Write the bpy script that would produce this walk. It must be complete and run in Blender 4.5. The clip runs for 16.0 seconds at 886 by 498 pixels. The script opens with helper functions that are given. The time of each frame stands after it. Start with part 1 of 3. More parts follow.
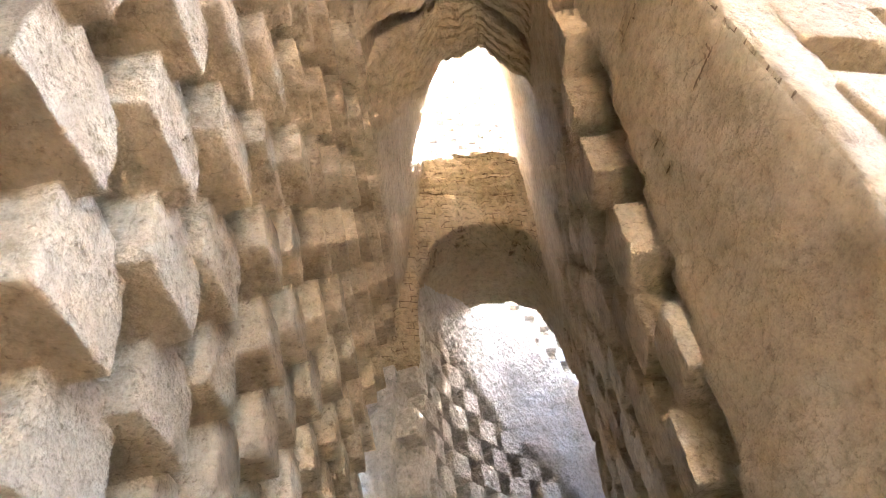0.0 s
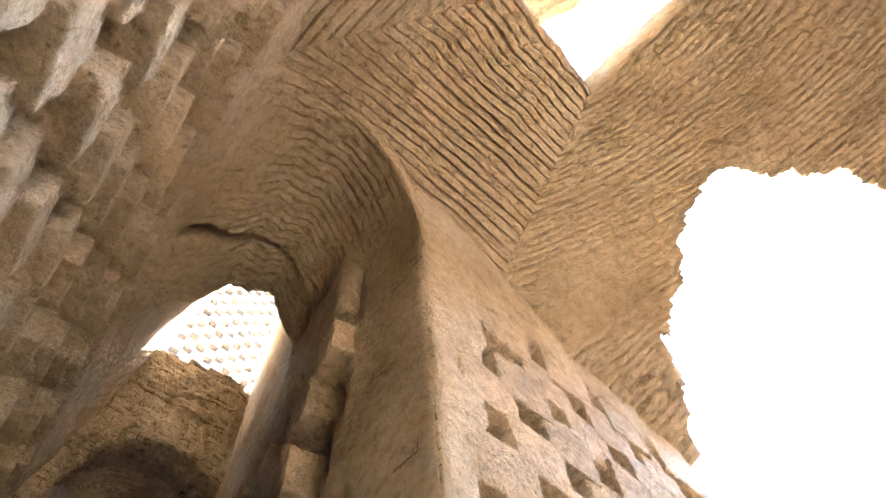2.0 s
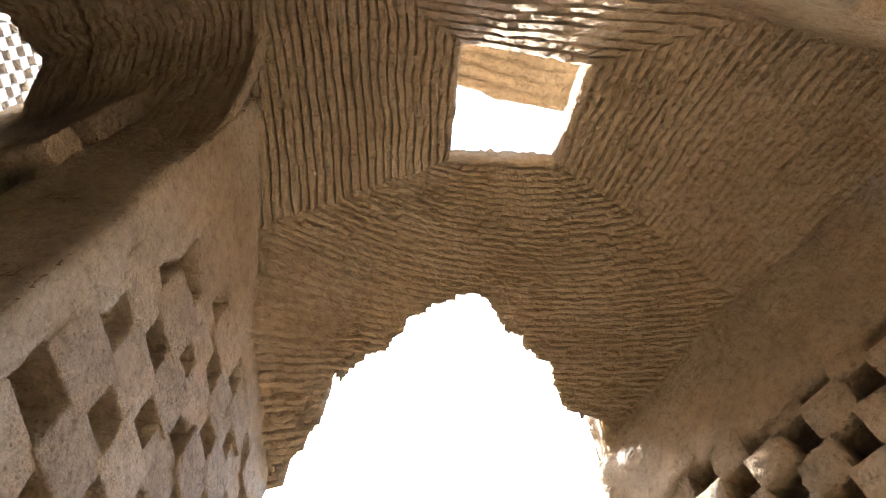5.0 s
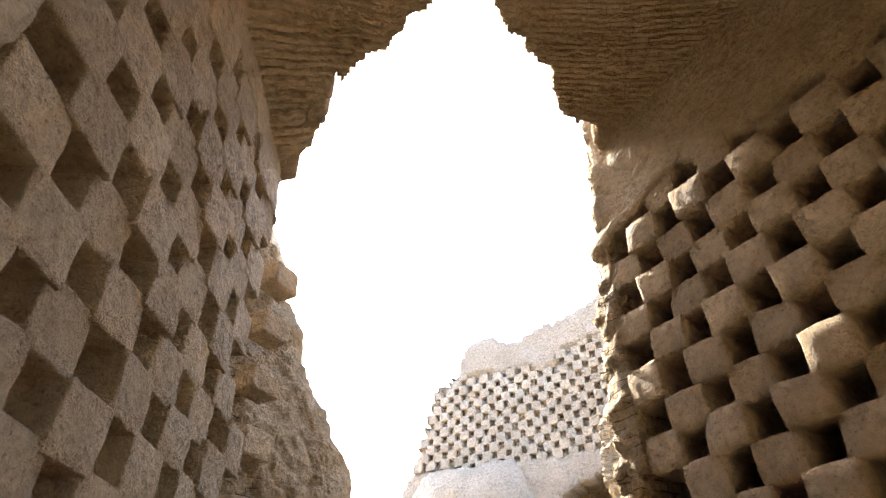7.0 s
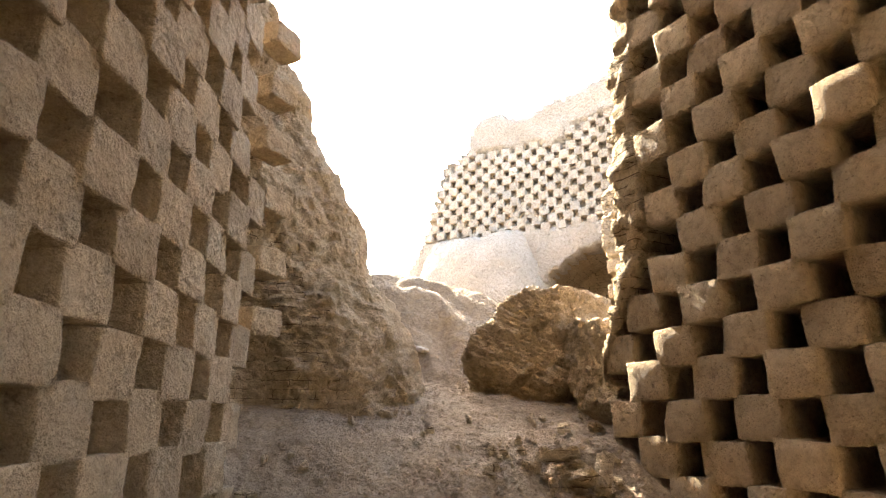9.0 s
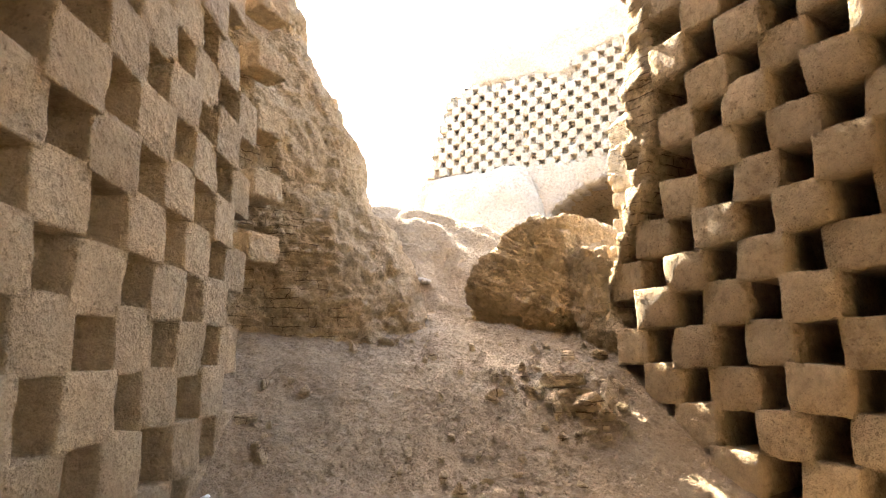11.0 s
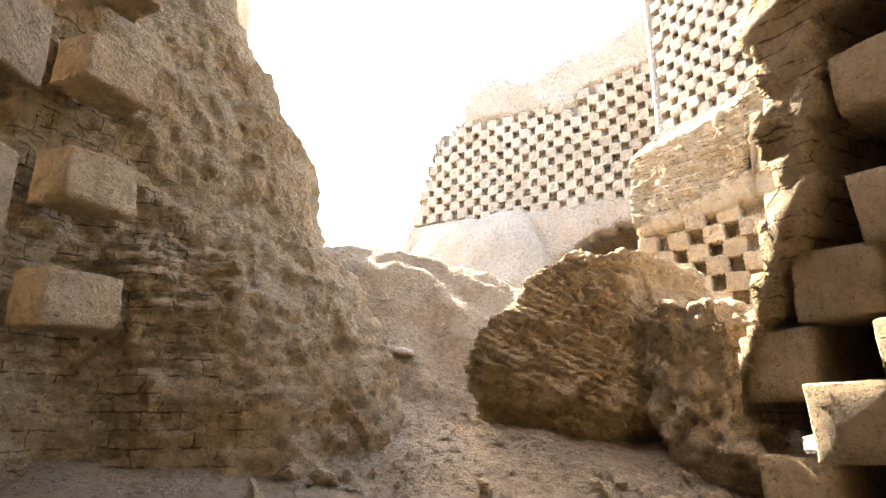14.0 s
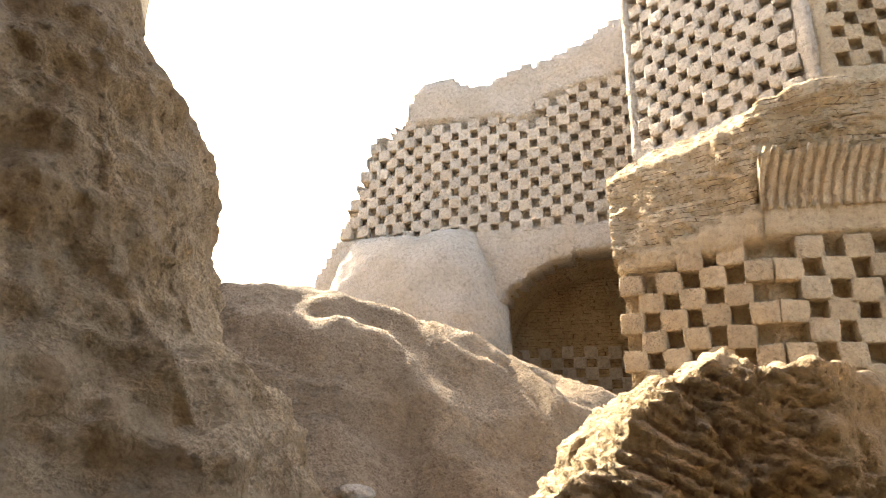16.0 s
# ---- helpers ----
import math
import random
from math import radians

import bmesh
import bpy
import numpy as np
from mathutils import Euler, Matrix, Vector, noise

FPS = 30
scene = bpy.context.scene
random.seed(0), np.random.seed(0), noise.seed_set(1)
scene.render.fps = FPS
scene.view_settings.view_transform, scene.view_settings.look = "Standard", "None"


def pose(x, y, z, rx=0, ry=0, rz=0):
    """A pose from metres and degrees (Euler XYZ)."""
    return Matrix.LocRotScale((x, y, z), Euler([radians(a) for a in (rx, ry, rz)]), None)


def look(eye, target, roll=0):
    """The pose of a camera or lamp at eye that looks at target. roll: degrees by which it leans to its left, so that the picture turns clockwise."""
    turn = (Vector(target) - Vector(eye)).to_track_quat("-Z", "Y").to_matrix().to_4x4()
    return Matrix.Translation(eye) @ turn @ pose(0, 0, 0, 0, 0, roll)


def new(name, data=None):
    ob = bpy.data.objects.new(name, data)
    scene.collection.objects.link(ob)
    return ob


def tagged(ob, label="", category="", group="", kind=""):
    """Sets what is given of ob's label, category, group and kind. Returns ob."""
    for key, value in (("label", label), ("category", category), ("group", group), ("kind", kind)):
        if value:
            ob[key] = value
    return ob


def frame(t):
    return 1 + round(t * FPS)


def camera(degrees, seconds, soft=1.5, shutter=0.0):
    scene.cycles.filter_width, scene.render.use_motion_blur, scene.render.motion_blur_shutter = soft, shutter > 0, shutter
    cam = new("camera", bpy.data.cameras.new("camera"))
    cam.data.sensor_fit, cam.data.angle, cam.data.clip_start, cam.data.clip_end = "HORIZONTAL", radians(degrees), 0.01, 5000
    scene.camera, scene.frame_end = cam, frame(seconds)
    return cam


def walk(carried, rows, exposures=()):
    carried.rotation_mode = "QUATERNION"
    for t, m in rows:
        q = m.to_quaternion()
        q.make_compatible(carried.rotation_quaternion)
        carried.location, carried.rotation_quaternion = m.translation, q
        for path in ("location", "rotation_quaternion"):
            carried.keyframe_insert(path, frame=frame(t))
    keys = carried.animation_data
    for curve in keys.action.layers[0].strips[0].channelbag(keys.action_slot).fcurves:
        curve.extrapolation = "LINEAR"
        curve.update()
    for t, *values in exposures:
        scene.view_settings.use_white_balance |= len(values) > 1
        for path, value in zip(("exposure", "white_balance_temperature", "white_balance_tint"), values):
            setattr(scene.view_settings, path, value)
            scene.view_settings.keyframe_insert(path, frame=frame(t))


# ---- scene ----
cam = camera(73.4, 16.0, soft=0.7)
METRES, EYE, TILT, LEAN, TURN = 8.0, 1.9, 43.54, 4.46, 84.05
ROWS = [
    (0.0, 0.0, 0.0, 0.0, -0.0, 0.0, 0.0),
    (0.5, -0.0017, -0.0003, 0.0046, -1.79, 5.38, -1.65),
    (1.0, -0.0006, -0.0035, 0.0153, -4.02, 10.18, -3.57),
    (1.5, -0.0064, -0.0093, 0.029, -13.77, 17.84, -12.45),
    (2.0, 0.0008, -0.0229, 0.0525, -29.43, 29.58, -24.5),
    (2.5, 0.0106, -0.0395, 0.0739, -43.53, 43.66, -32.9),
    (3.0, -0.001, -0.0436, 0.0771, -63.41, 59.09, -40.36),
    (5.5, 0.0406, -0.0704, 0.0624, -83.12, 56.67, -43.43),
    (6.0, 0.046, -0.0752, 0.0538, -83.55, 49.69, -43.42),
    (6.5, 0.0481, -0.0791, 0.0468, -83.58, 43.44, -43.47),
    (7.0, 0.049, -0.0837, 0.0386, -83.36, 36.89, -43.55),
    (7.5, 0.0501, -0.0883, 0.0319, -83.01, 30.38, -43.58),
    (8.0, 0.0524, -0.0943, 0.0259, -82.61, 25.12, -43.55),
    (8.5, 0.053, -0.1004, 0.0222, -82.32, 19.94, -43.6),
    (9.0, 0.0538, -0.1052, 0.017, -82.08, 15.29, -43.65),
    (9.5, 0.0527, -0.1082, 0.0159, -81.83, 11.36, -43.67),
    (12.0, 0.1446, -0.1014, -0.0012, -81.78, 8.78, -43.71),
    (12.5, 0.1881, -0.0802, -0.0155, -82.43, 8.31, -43.86),
    (13.0, 0.2757, -0.085, 0.0039, -84.09, 8.45, -43.69),
    (13.5, 0.3596, -0.0457, 0.0227, -83.25, 8.15, -43.85),
    (14.0, 0.4431, -0.0184, 0.0477, -83.39, 16.03, -43.73),
    (14.5, 0.5316, 0.0373, 0.0296, -83.32, 16.61, -44.02),
    (15.0, 0.5806, 0.0784, 0.0369, -88.77, 20.88, -43.97),
    (15.5, 0.6551, 0.114, 0.0714, -93.22, 24.29, -43.78),
    (16.0, 0.7297, 0.1515, 0.1004, -95.49, 25.29, -43.82),
]
walk(cam, [(t, pose(0, 0, EYE, TILT, LEAN, TURN) @ pose(METRES * x, METRES * y, METRES * z, 90 + pitch, roll, yaw)) for t, x, y, z, yaw, pitch, roll in ROWS],
     [(0.0, 6.9, 5400, 10), (1.5, 6.4, 5900, 10), (2.0, 6.0, 5700, 10), (3.0, 5.6, 5350, 10), (5.5, 4.05, 5950, 10), (6.5, 3.65, 6200, 10), (8.0, 3.75, 6800, 10), (12.0, 4.55, 7400, 10), (14.0, 4.05, 7150, 10), (15.0, 3.8, 7200, 10), (16.0, 3.2, 7450, 10)])

# ---- world, sun, exposure ----
SUN_AZ, SUN_EL = -29.2, 41.0      # degrees clockwise from +y, degrees above the horizon
world = bpy.data.worlds.new("sky")
scene.world = world
world.use_nodes = True
wn = world.node_tree
sky = wn.nodes.new("ShaderNodeTexSky")
sky.sky_type = "NISHITA"
sky.sun_disc = False
sky.sun_elevation = radians(SUN_EL)
sky.sun_rotation = radians(SUN_AZ)
sky.dust_density = 3.0
wn.nodes["Background"].inputs["Strength"].default_value = 0.145
wn.links.new(sky.outputs[0], wn.nodes["Background"].inputs["Color"])
sun = new("sun", bpy.data.lights.new("sun", "SUN"))
sun.data.energy, sun.data.angle, sun.data.color = 4.4, radians(0.5), (1.0, 0.95, 0.86)
sun.matrix_world = look((20 * math.sin(radians(SUN_AZ)), 20 * math.cos(radians(SUN_AZ)), 20 * math.tan(radians(SUN_EL))), (0, 0, 0))


# ---- materials ----
def nodes(name, rough):
    m = bpy.data.materials.new(name)
    m.use_nodes = True
    t = m.node_tree
    b = t.nodes["Principled BSDF"]
    b.inputs["Roughness"].default_value = rough
    b.inputs["Specular IOR Level"].default_value = 0.15
    return m, t, b


def N(t, kind, **kw):
    n = t.nodes.new(kind)
    for k, v in kw.items():
        n.inputs[k.replace("_", " ")].default_value = v
    return n


def ramp(t, fac, stops):
    r = t.nodes.new("ShaderNodeValToRGB")
    while len(r.color_ramp.elements) < len(stops):
        r.color_ramp.elements.new(0.5)
    for e, (p, c) in zip(r.color_ramp.elements, stops):
        e.position, e.color = p, (*c, 1)
    t.links.new(fac, r.inputs[0])
    return r.outputs[0]


def mixc(t, kind, fac, a, b):
    n = t.nodes.new("ShaderNodeMix")
    n.data_type, n.blend_type = "RGBA", kind
    for s, v in ((n.inputs[0], fac), (n.inputs[6], a), (n.inputs[7], b)):
        if isinstance(v, (int, float)):
            s.default_value = v
        elif isinstance(v, tuple):
            s.default_value = (*v, 1)
        else:
            t.links.new(v, s)
    return n.outputs[2]


def earth(name, base, dark, light, pit=0.5, crack=0.35, straw=0.35, grain=1.0, per_piece=0.0, courses=0.0):
    """Sun-dried mud: two scales of colour, straw flecks, pits, fine cracks."""
    m, t, b = nodes(name, 0.93)
    pos = t.nodes.new("ShaderNodeNewGeometry").outputs["Position"]
    big = N(t, "ShaderNodeTexNoise", Scale=1.1, Detail=5.0, Roughness=0.6)
    mid = N(t, "ShaderNodeTexNoise", Scale=11.0, Detail=8.0, Roughness=0.72)
    fine = N(t, "ShaderNodeTexNoise", Scale=70.0 * grain, Detail=6.0, Roughness=0.7)
    for n in (big, mid, fine):
        t.links.new(pos, n.inputs["Vector"])
    c = ramp(t, big.outputs[0], [(0.3, dark), (0.5, base), (0.72, light)])
    c2 = ramp(t, mid.outputs[0], [(0.28, (0.56, 0.53, 0.50)), (0.48, (1, 1, 1)), (0.7, (1.25, 1.23, 1.19))])
    c = mixc(t, "MULTIPLY", 0.8, c, c2)
    c3 = ramp(t, fine.outputs[0], [(0.3, (0.55, 0.52, 0.5)), (0.52, (1, 1, 1)), (0.72, (1.3, 1.27, 1.22))])
    c = mixc(t, "MULTIPLY", 0.27, c, c3)
    # straw flecks
    mp = N(t, "ShaderNodeMapping")
    mp.inputs["Scale"].default_value = (95, 30, 55)
    mp.inputs["Rotation"].default_value = (0.6, 0.4, 0.9)
    t.links.new(pos, mp.inputs["Vector"])
    fl = N(t, "ShaderNodeTexVoronoi", Scale=1.0, Randomness=1.0)
    t.links.new(mp.outputs[0], fl.inputs["Vector"])
    f = ramp(t, fl.outputs["Distance"], [(0.10, (1, 1, 1)), (0.2, (0, 0, 0))])
    gate = ramp(t, mid.outputs[0], [(0.50, (0, 0, 0)), (0.62, (1, 1, 1))])
    f = mixc(t, "MULTIPLY", 1.0, f, gate)
    f2 = mixc(t, "MULTIPLY", 1.0, f, (straw, straw, straw))
    c = mixc(t, "MIX", f2, c, tuple(min(0.9, x * 1.5) for x in light))
    if per_piece:
        r = t.nodes.new("ShaderNodeObjectInfo").outputs["Random"]
        c = mixc(t, "MULTIPLY", per_piece, c, ramp(t, r, [(0.0, (0.70, 0.68, 0.66)), (0.5, (1, 1, 1)), (1.0, (1.22, 1.2, 1.16))]))
    # relief: lumps, pits of two sizes, cracks
    lump_n = N(t, "ShaderNodeTexNoise", Scale=5.5, Detail=4.0, Roughness=0.55)
    t.links.new(pos, lump_n.inputs["Vector"])
    warp = mixc(t, "ADD", 0.10, pos, mid.outputs["Color"])
    pits = N(t, "ShaderNodeTexVoronoi", Scale=46.0, Randomness=1.0)
    pits2 = N(t, "ShaderNodeTexVoronoi", Scale=17.0, Randomness=1.0)
    t.links.new(warp, pits.inputs["Vector"])
    t.links.new(warp, pits2.inputs["Vector"])
    gate2 = ramp(t, lump_n.outputs[0], [(0.42, (0, 0, 0)), (0.60, (1, 1, 1))])
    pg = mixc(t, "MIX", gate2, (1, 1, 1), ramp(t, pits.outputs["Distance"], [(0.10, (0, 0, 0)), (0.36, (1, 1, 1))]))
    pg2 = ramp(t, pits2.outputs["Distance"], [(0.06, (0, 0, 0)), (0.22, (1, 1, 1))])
    ck = N(t, "ShaderNodeTexVoronoi", Scale=4.2, Randomness=1.0)
    ck.feature = "DISTANCE_TO_EDGE"
    t.links.new(warp, ck.inputs["Vector"])
    cr = ramp(t, ck.outputs["Distance"], [(0.0, (0, 0, 0)), (0.02, (1, 1, 1))])
    cg = mixc(t, "MIX", ramp(t, big.outputs[0], [(0.44, (0, 0, 0)), (0.54, (1, 1, 1))]), (1, 1, 1), cr)

    def bump(h, strength, dist, prev=None):
        n = N(t, "ShaderNodeBump", Strength=strength, Distance=dist)
        t.links.new(h, n.inputs["Height"])
        if prev:
            t.links.new(prev, n.inputs["Normal"])
        return n.outputs[0]
    n = bump(lump_n.outputs[0], 0.8, 0.12)
    n = bump(mid.outputs[0], 1.0, 0.09, n)
    n = bump(fine.outputs[0], 0.6, 0.012, n)
    n = bump(pg, pit, 0.035, n)
    n = bump(pg2, pit * 0.9, 0.06, n)
    n = bump(cg, crack, 0.05, n)
    if courses:
        # joints of the laid mud bricks, worn away in places
        sep = t.nodes.new("ShaderNodeSeparateXYZ")
        t.links.new(mixc(t, "ADD", 0.045, pos, mid.outputs["Color"]), sep.inputs[0])
        add = t.nodes.new("ShaderNodeMath")
        t.links.new(sep.outputs[0], add.inputs[0])
        t.links.new(sep.outputs[1], add.inputs[1])
        com = t.nodes.new("ShaderNodeCombineXYZ")
        t.links.new(add.outputs[0], com.inputs[0])
        t.links.new(sep.outputs[2], com.inputs[1])
        br = t.nodes.new("ShaderNodeTexBrick")
        for key, value in (("Scale", 1.0), ("Mortar Size", 0.009), ("Mortar Smooth", 0.6), ("Brick Width", 0.27), ("Row Height", 0.104)):
            br.inputs[key].default_value = value
        t.links.new(com.outputs[0], br.inputs["Vector"])
        worn = ramp(t, lump_n.outputs[0], [(0.40, (1, 1, 1)), (0.56, (0, 0, 0))])
        joint = mixc(t, "MULTIPLY", 1.0, worn, br.outputs["Fac"])
        flat = mixc(t, "MIX", joint, (1, 1, 1), (0, 0, 0))
        n = bump(flat, courses, 0.05, n)
        c = mixc(t, "MULTIPLY", courses, c, mixc(t, "MIX", flat, (0.30, 0.24, 0.19), (1, 1, 1)))
    # shade in the pits and cracks, multiplied into the colour
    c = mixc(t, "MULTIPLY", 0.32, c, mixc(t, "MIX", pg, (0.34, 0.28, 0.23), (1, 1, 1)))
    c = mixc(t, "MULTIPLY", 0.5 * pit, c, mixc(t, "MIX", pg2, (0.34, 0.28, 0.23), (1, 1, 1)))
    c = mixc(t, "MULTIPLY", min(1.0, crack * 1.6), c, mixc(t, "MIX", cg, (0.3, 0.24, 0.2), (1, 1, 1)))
    t.links.new(c, b.inputs["Base Color"])
    t.links.new(n, b.inputs["Normal"])
    return m


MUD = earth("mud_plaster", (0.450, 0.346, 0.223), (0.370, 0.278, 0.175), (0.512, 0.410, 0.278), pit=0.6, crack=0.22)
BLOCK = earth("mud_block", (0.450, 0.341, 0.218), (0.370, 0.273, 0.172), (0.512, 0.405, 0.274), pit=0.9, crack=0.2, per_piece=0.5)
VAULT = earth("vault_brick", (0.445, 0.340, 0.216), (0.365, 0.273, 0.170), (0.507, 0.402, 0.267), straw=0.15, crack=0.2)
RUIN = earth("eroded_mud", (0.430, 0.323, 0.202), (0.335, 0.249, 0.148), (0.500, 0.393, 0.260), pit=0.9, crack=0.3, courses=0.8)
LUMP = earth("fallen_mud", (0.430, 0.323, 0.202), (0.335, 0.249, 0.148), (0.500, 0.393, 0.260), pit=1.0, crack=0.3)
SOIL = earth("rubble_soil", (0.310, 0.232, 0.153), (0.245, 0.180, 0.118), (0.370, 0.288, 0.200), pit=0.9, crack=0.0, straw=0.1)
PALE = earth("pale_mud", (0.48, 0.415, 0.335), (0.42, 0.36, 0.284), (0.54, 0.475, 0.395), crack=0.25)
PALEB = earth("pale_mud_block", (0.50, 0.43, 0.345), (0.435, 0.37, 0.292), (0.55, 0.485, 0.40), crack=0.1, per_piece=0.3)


# ---- building helpers ----
def mesh_of(name, bm, mat, smooth=True):
    me = bpy.data.meshes.new(name)
    bm.normal_update()
    bm.to_mesh(me)
    bm.free()
    me.materials.append(mat)
    if smooth:
        me.shade_smooth()
    return me


def part(name, bm, mat, parent, label=""):
    ob = new(name, mesh_of(name, bm, mat))
    ob.parent = parent
    return tagged(ob, label) if label else ob


def structure(name, bm, mat, label, category, smooth=True):
    return tagged(new(name, mesh_of(name, bm, mat, smooth)), label, category, kind="structure")


def second_material(ob, mat, where):
    """Gives the faces whose centre where() accepts another material."""
    ob.data.materials.append(mat)
    for f in ob.data.polygons:
        f.material_index = int(bool(where(f.center)))


def join(meshes):
    """One bmesh out of several."""
    bm = bmesh.new()
    for b in meshes:
        me = bpy.data.meshes.new("joined")
        b.to_mesh(me)
        b.free()
        bm.from_mesh(me)
        bpy.data.meshes.remove(me)
    return bm


def fbm(p, scale, octaves=4, seed=0.0):
    return noise.fractal(Vector(p) * scale + Vector((seed, seed * 1.7, -seed)), 0.9, 2.0, octaves)


def lerp(a, b, t):
    return a + (b - a) * t


def table(rows, x):
    """The value at x of a table of (x, value)."""
    return float(np.interp(x, [r[0] for r in rows], [r[1] for r in rows]))


def curve(points, t):
    """A point along a polyline, by share of its length."""
    pts = [Vector(p) for p in points]
    d = [(b - a).length for a, b in zip(pts, pts[1:])]
    s = t * sum(d)
    for a, b, k in zip(pts, pts[1:], d):
        if s <= k or b is pts[-1]:
            return a.lerp(b, min(1, s / k))
        s -= k


def sheet(nu, nv, front, thick, keep=None, rough=0.03, scale=2.2, seed=0.0, extra=None):
    """A thick sheet: front(u, v) with u, v in 0..1; thick: a vector or a function of (u, v) to its back;
    keep(u, v, point): False leaves an opening; extra(point): more relief along the normal."""
    bm = bmesh.new()
    P, nrm, F, B = {}, {}, {}, {}
    for i in range(nu + 1):
        for j in range(nv + 1):
            P[i, j] = Vector(front(i / nu, j / nv))
    for i in range(nu + 1):
        for j in range(nv + 1):
            a = P[min(i + 1, nu), j] - P[max(i - 1, 0), j]
            b = P[i, min(j + 1, nv)] - P[i, max(j - 1, 0)]
            n = a.cross(b)
            nrm[i, j] = n.normalized() if n.length > 1e-9 else Vector((0, 0, 1))
    cells = [(i, j) for i in range(nu) for j in range(nv)
             if keep is None or keep((i + 0.5) / nu, (j + 0.5) / nv, (P[i, j] + P[i + 1, j + 1]) / 2)]
    cs = set(cells)

    def fv(k):
        if k not in F:
            p = P[k]
            d = rough * fbm(p, scale, 4, seed) + 0.35 * rough * fbm(p, scale * 5, 3, seed + 9)
            if extra:
                d += extra(p)
            F[k] = bm.verts.new(p + nrm[k] * d)
        return F[k]

    def bv(k):
        if k not in B:
            th = thick(k[0] / nu, k[1] / nv) if callable(thick) else thick
            B[k] = bm.verts.new(P[k] + Vector(th))
        return B[k]
    for i, j in cells:
        q = [(i, j), (i + 1, j), (i + 1, j + 1), (i, j + 1)]
        bm.faces.new([fv(k) for k in q])
        bm.faces.new([bv(k) for k in reversed(q)])
        for (di, dj), (a, b) in (((0, -1), (q[0], q[1])), ((1, 0), (q[1], q[2])), ((0, 1), (q[2], q[3])), ((-1, 0), (q[3], q[0]))):
            if (i + di, j + dj) not in cs:
                bm.faces.new([fv(b), fv(a), bv(a), bv(b)])
    return bm


class Run:
    """A wall's line in plan. The wall faces left of the way along it; lean: metres to the left per metre of height above zref."""

    def __init__(self, pts, lean=0.0, zref=0.0):
        self.pts = [Vector((*p, 0)) for p in pts]
        self.d = [(b - a).length for a, b in zip(self.pts, self.pts[1:])]
        self.length, self.lean, self.zref = sum(self.d), lean, zref

    def at(self, s):
        s = max(0.0, min(self.length, s))
        for a, b, k in zip(self.pts, self.pts[1:], self.d):
            if s <= k or b is self.pts[-1]:
                t = (b - a).normalized()
                return a + t * min(s, k), t, Vector((-t.y, t.x, 0))
            s -= k

    def point(self, s, z, out=0.0):
        p, t, n = self.at(s)
        return p + n * (self.lean * (z - self.zref) + out) + Vector((0, 0, z))


def run_wall(run, z0, z1, thick, keep=None, recess=None, step=0.14, rough=0.03, seed=0.0, extra=None):
    """A wall along a run; keep(s, z), recess(s, z): metres by which its face lies back."""
    nu, nv = max(2, round(run.length / step)), max(2, round((z1 - z0) / step))

    def front(u, v):
        s, z = run.length * (1 - u), z0 + (z1 - z0) * v
        return run.point(s, z, -(recess(s, z) if recess else 0.0))
    return sheet(nu, nv, front, lambda u, v: -run.at(run.length * (1 - u))[2] * thick,
                 (lambda u, v, p: keep(run.length * (1 - u), z0 + (z1 - z0) * v)) if keep else None, rough, 1.8, seed, extra)


def block_mesh(w, h, d, mat, seed, worn=1.0, cuts=5, soft=0.09):
    """A rough mud block: w along the wall, h high, d deep, back at y = 0, face at y = -d, edges worn round and chipped."""
    bm = bmesh.new()
    bmesh.ops.create_cube(bm, size=2.0)
    bmesh.ops.subdivide_edges(bm, edges=bm.edges[:], cuts=cuts, use_grid_fill=True)
    rng = random.Random(seed)
    skew = (rng.uniform(-0.06, 0.06), rng.uniform(-0.05, 0.05))
    chip = [(Vector((rng.choice((-1, 1)), -1, rng.choice((-1, 1)))), rng.uniform(0.15, 0.6) * worn) for _ in range(2)]
    inner = 1 - 2 / (cuts + 1)

    def grid(c):
        """Draws the outermost rows close to the edges, so that these stay crisp."""
        edge = 1 - 1.6 * soft
        return c if abs(c) > inner + 0.01 else c / inner * edge * (1.0 if abs(c) > inner - 0.01 else 0.95)
    for v in bm.verts:
        q = Vector([grid(c) for c in v.co])
        core = Vector([max(-1 + soft, min(1 - soft, c)) for c in q])
        rest = q - core
        if rest.length > 1e-6 and q.y < 0.99:
            q = core + rest.normalized() * soft
        for c, k in chip:
            q -= 0.11 * k * c * max(0.0, 1 - (v.co - c).length / 1.1)
        p = Vector((q.x * w / 2, (q.y - 1) * d / 2, q.z * h / 2))
        n = Vector((q.x / w, q.y / d, q.z / h)).normalized()
        o = p + Vector((seed * 1.37, seed * 0.73, 0))
        if v.co.y < 0.99:
            p += n * worn * (0.014 * fbm(o, 6.0, 2) + 0.011 * fbm(o, 19.0, 3) - 0.012 * max(0.0, fbm(o, 9.0, 2, 5.0) - 0.25))
        p.x += skew[0] * p.z
        p.z += skew[1] * p.x
        v.co = p
    return mesh_of("block", bm, mat)


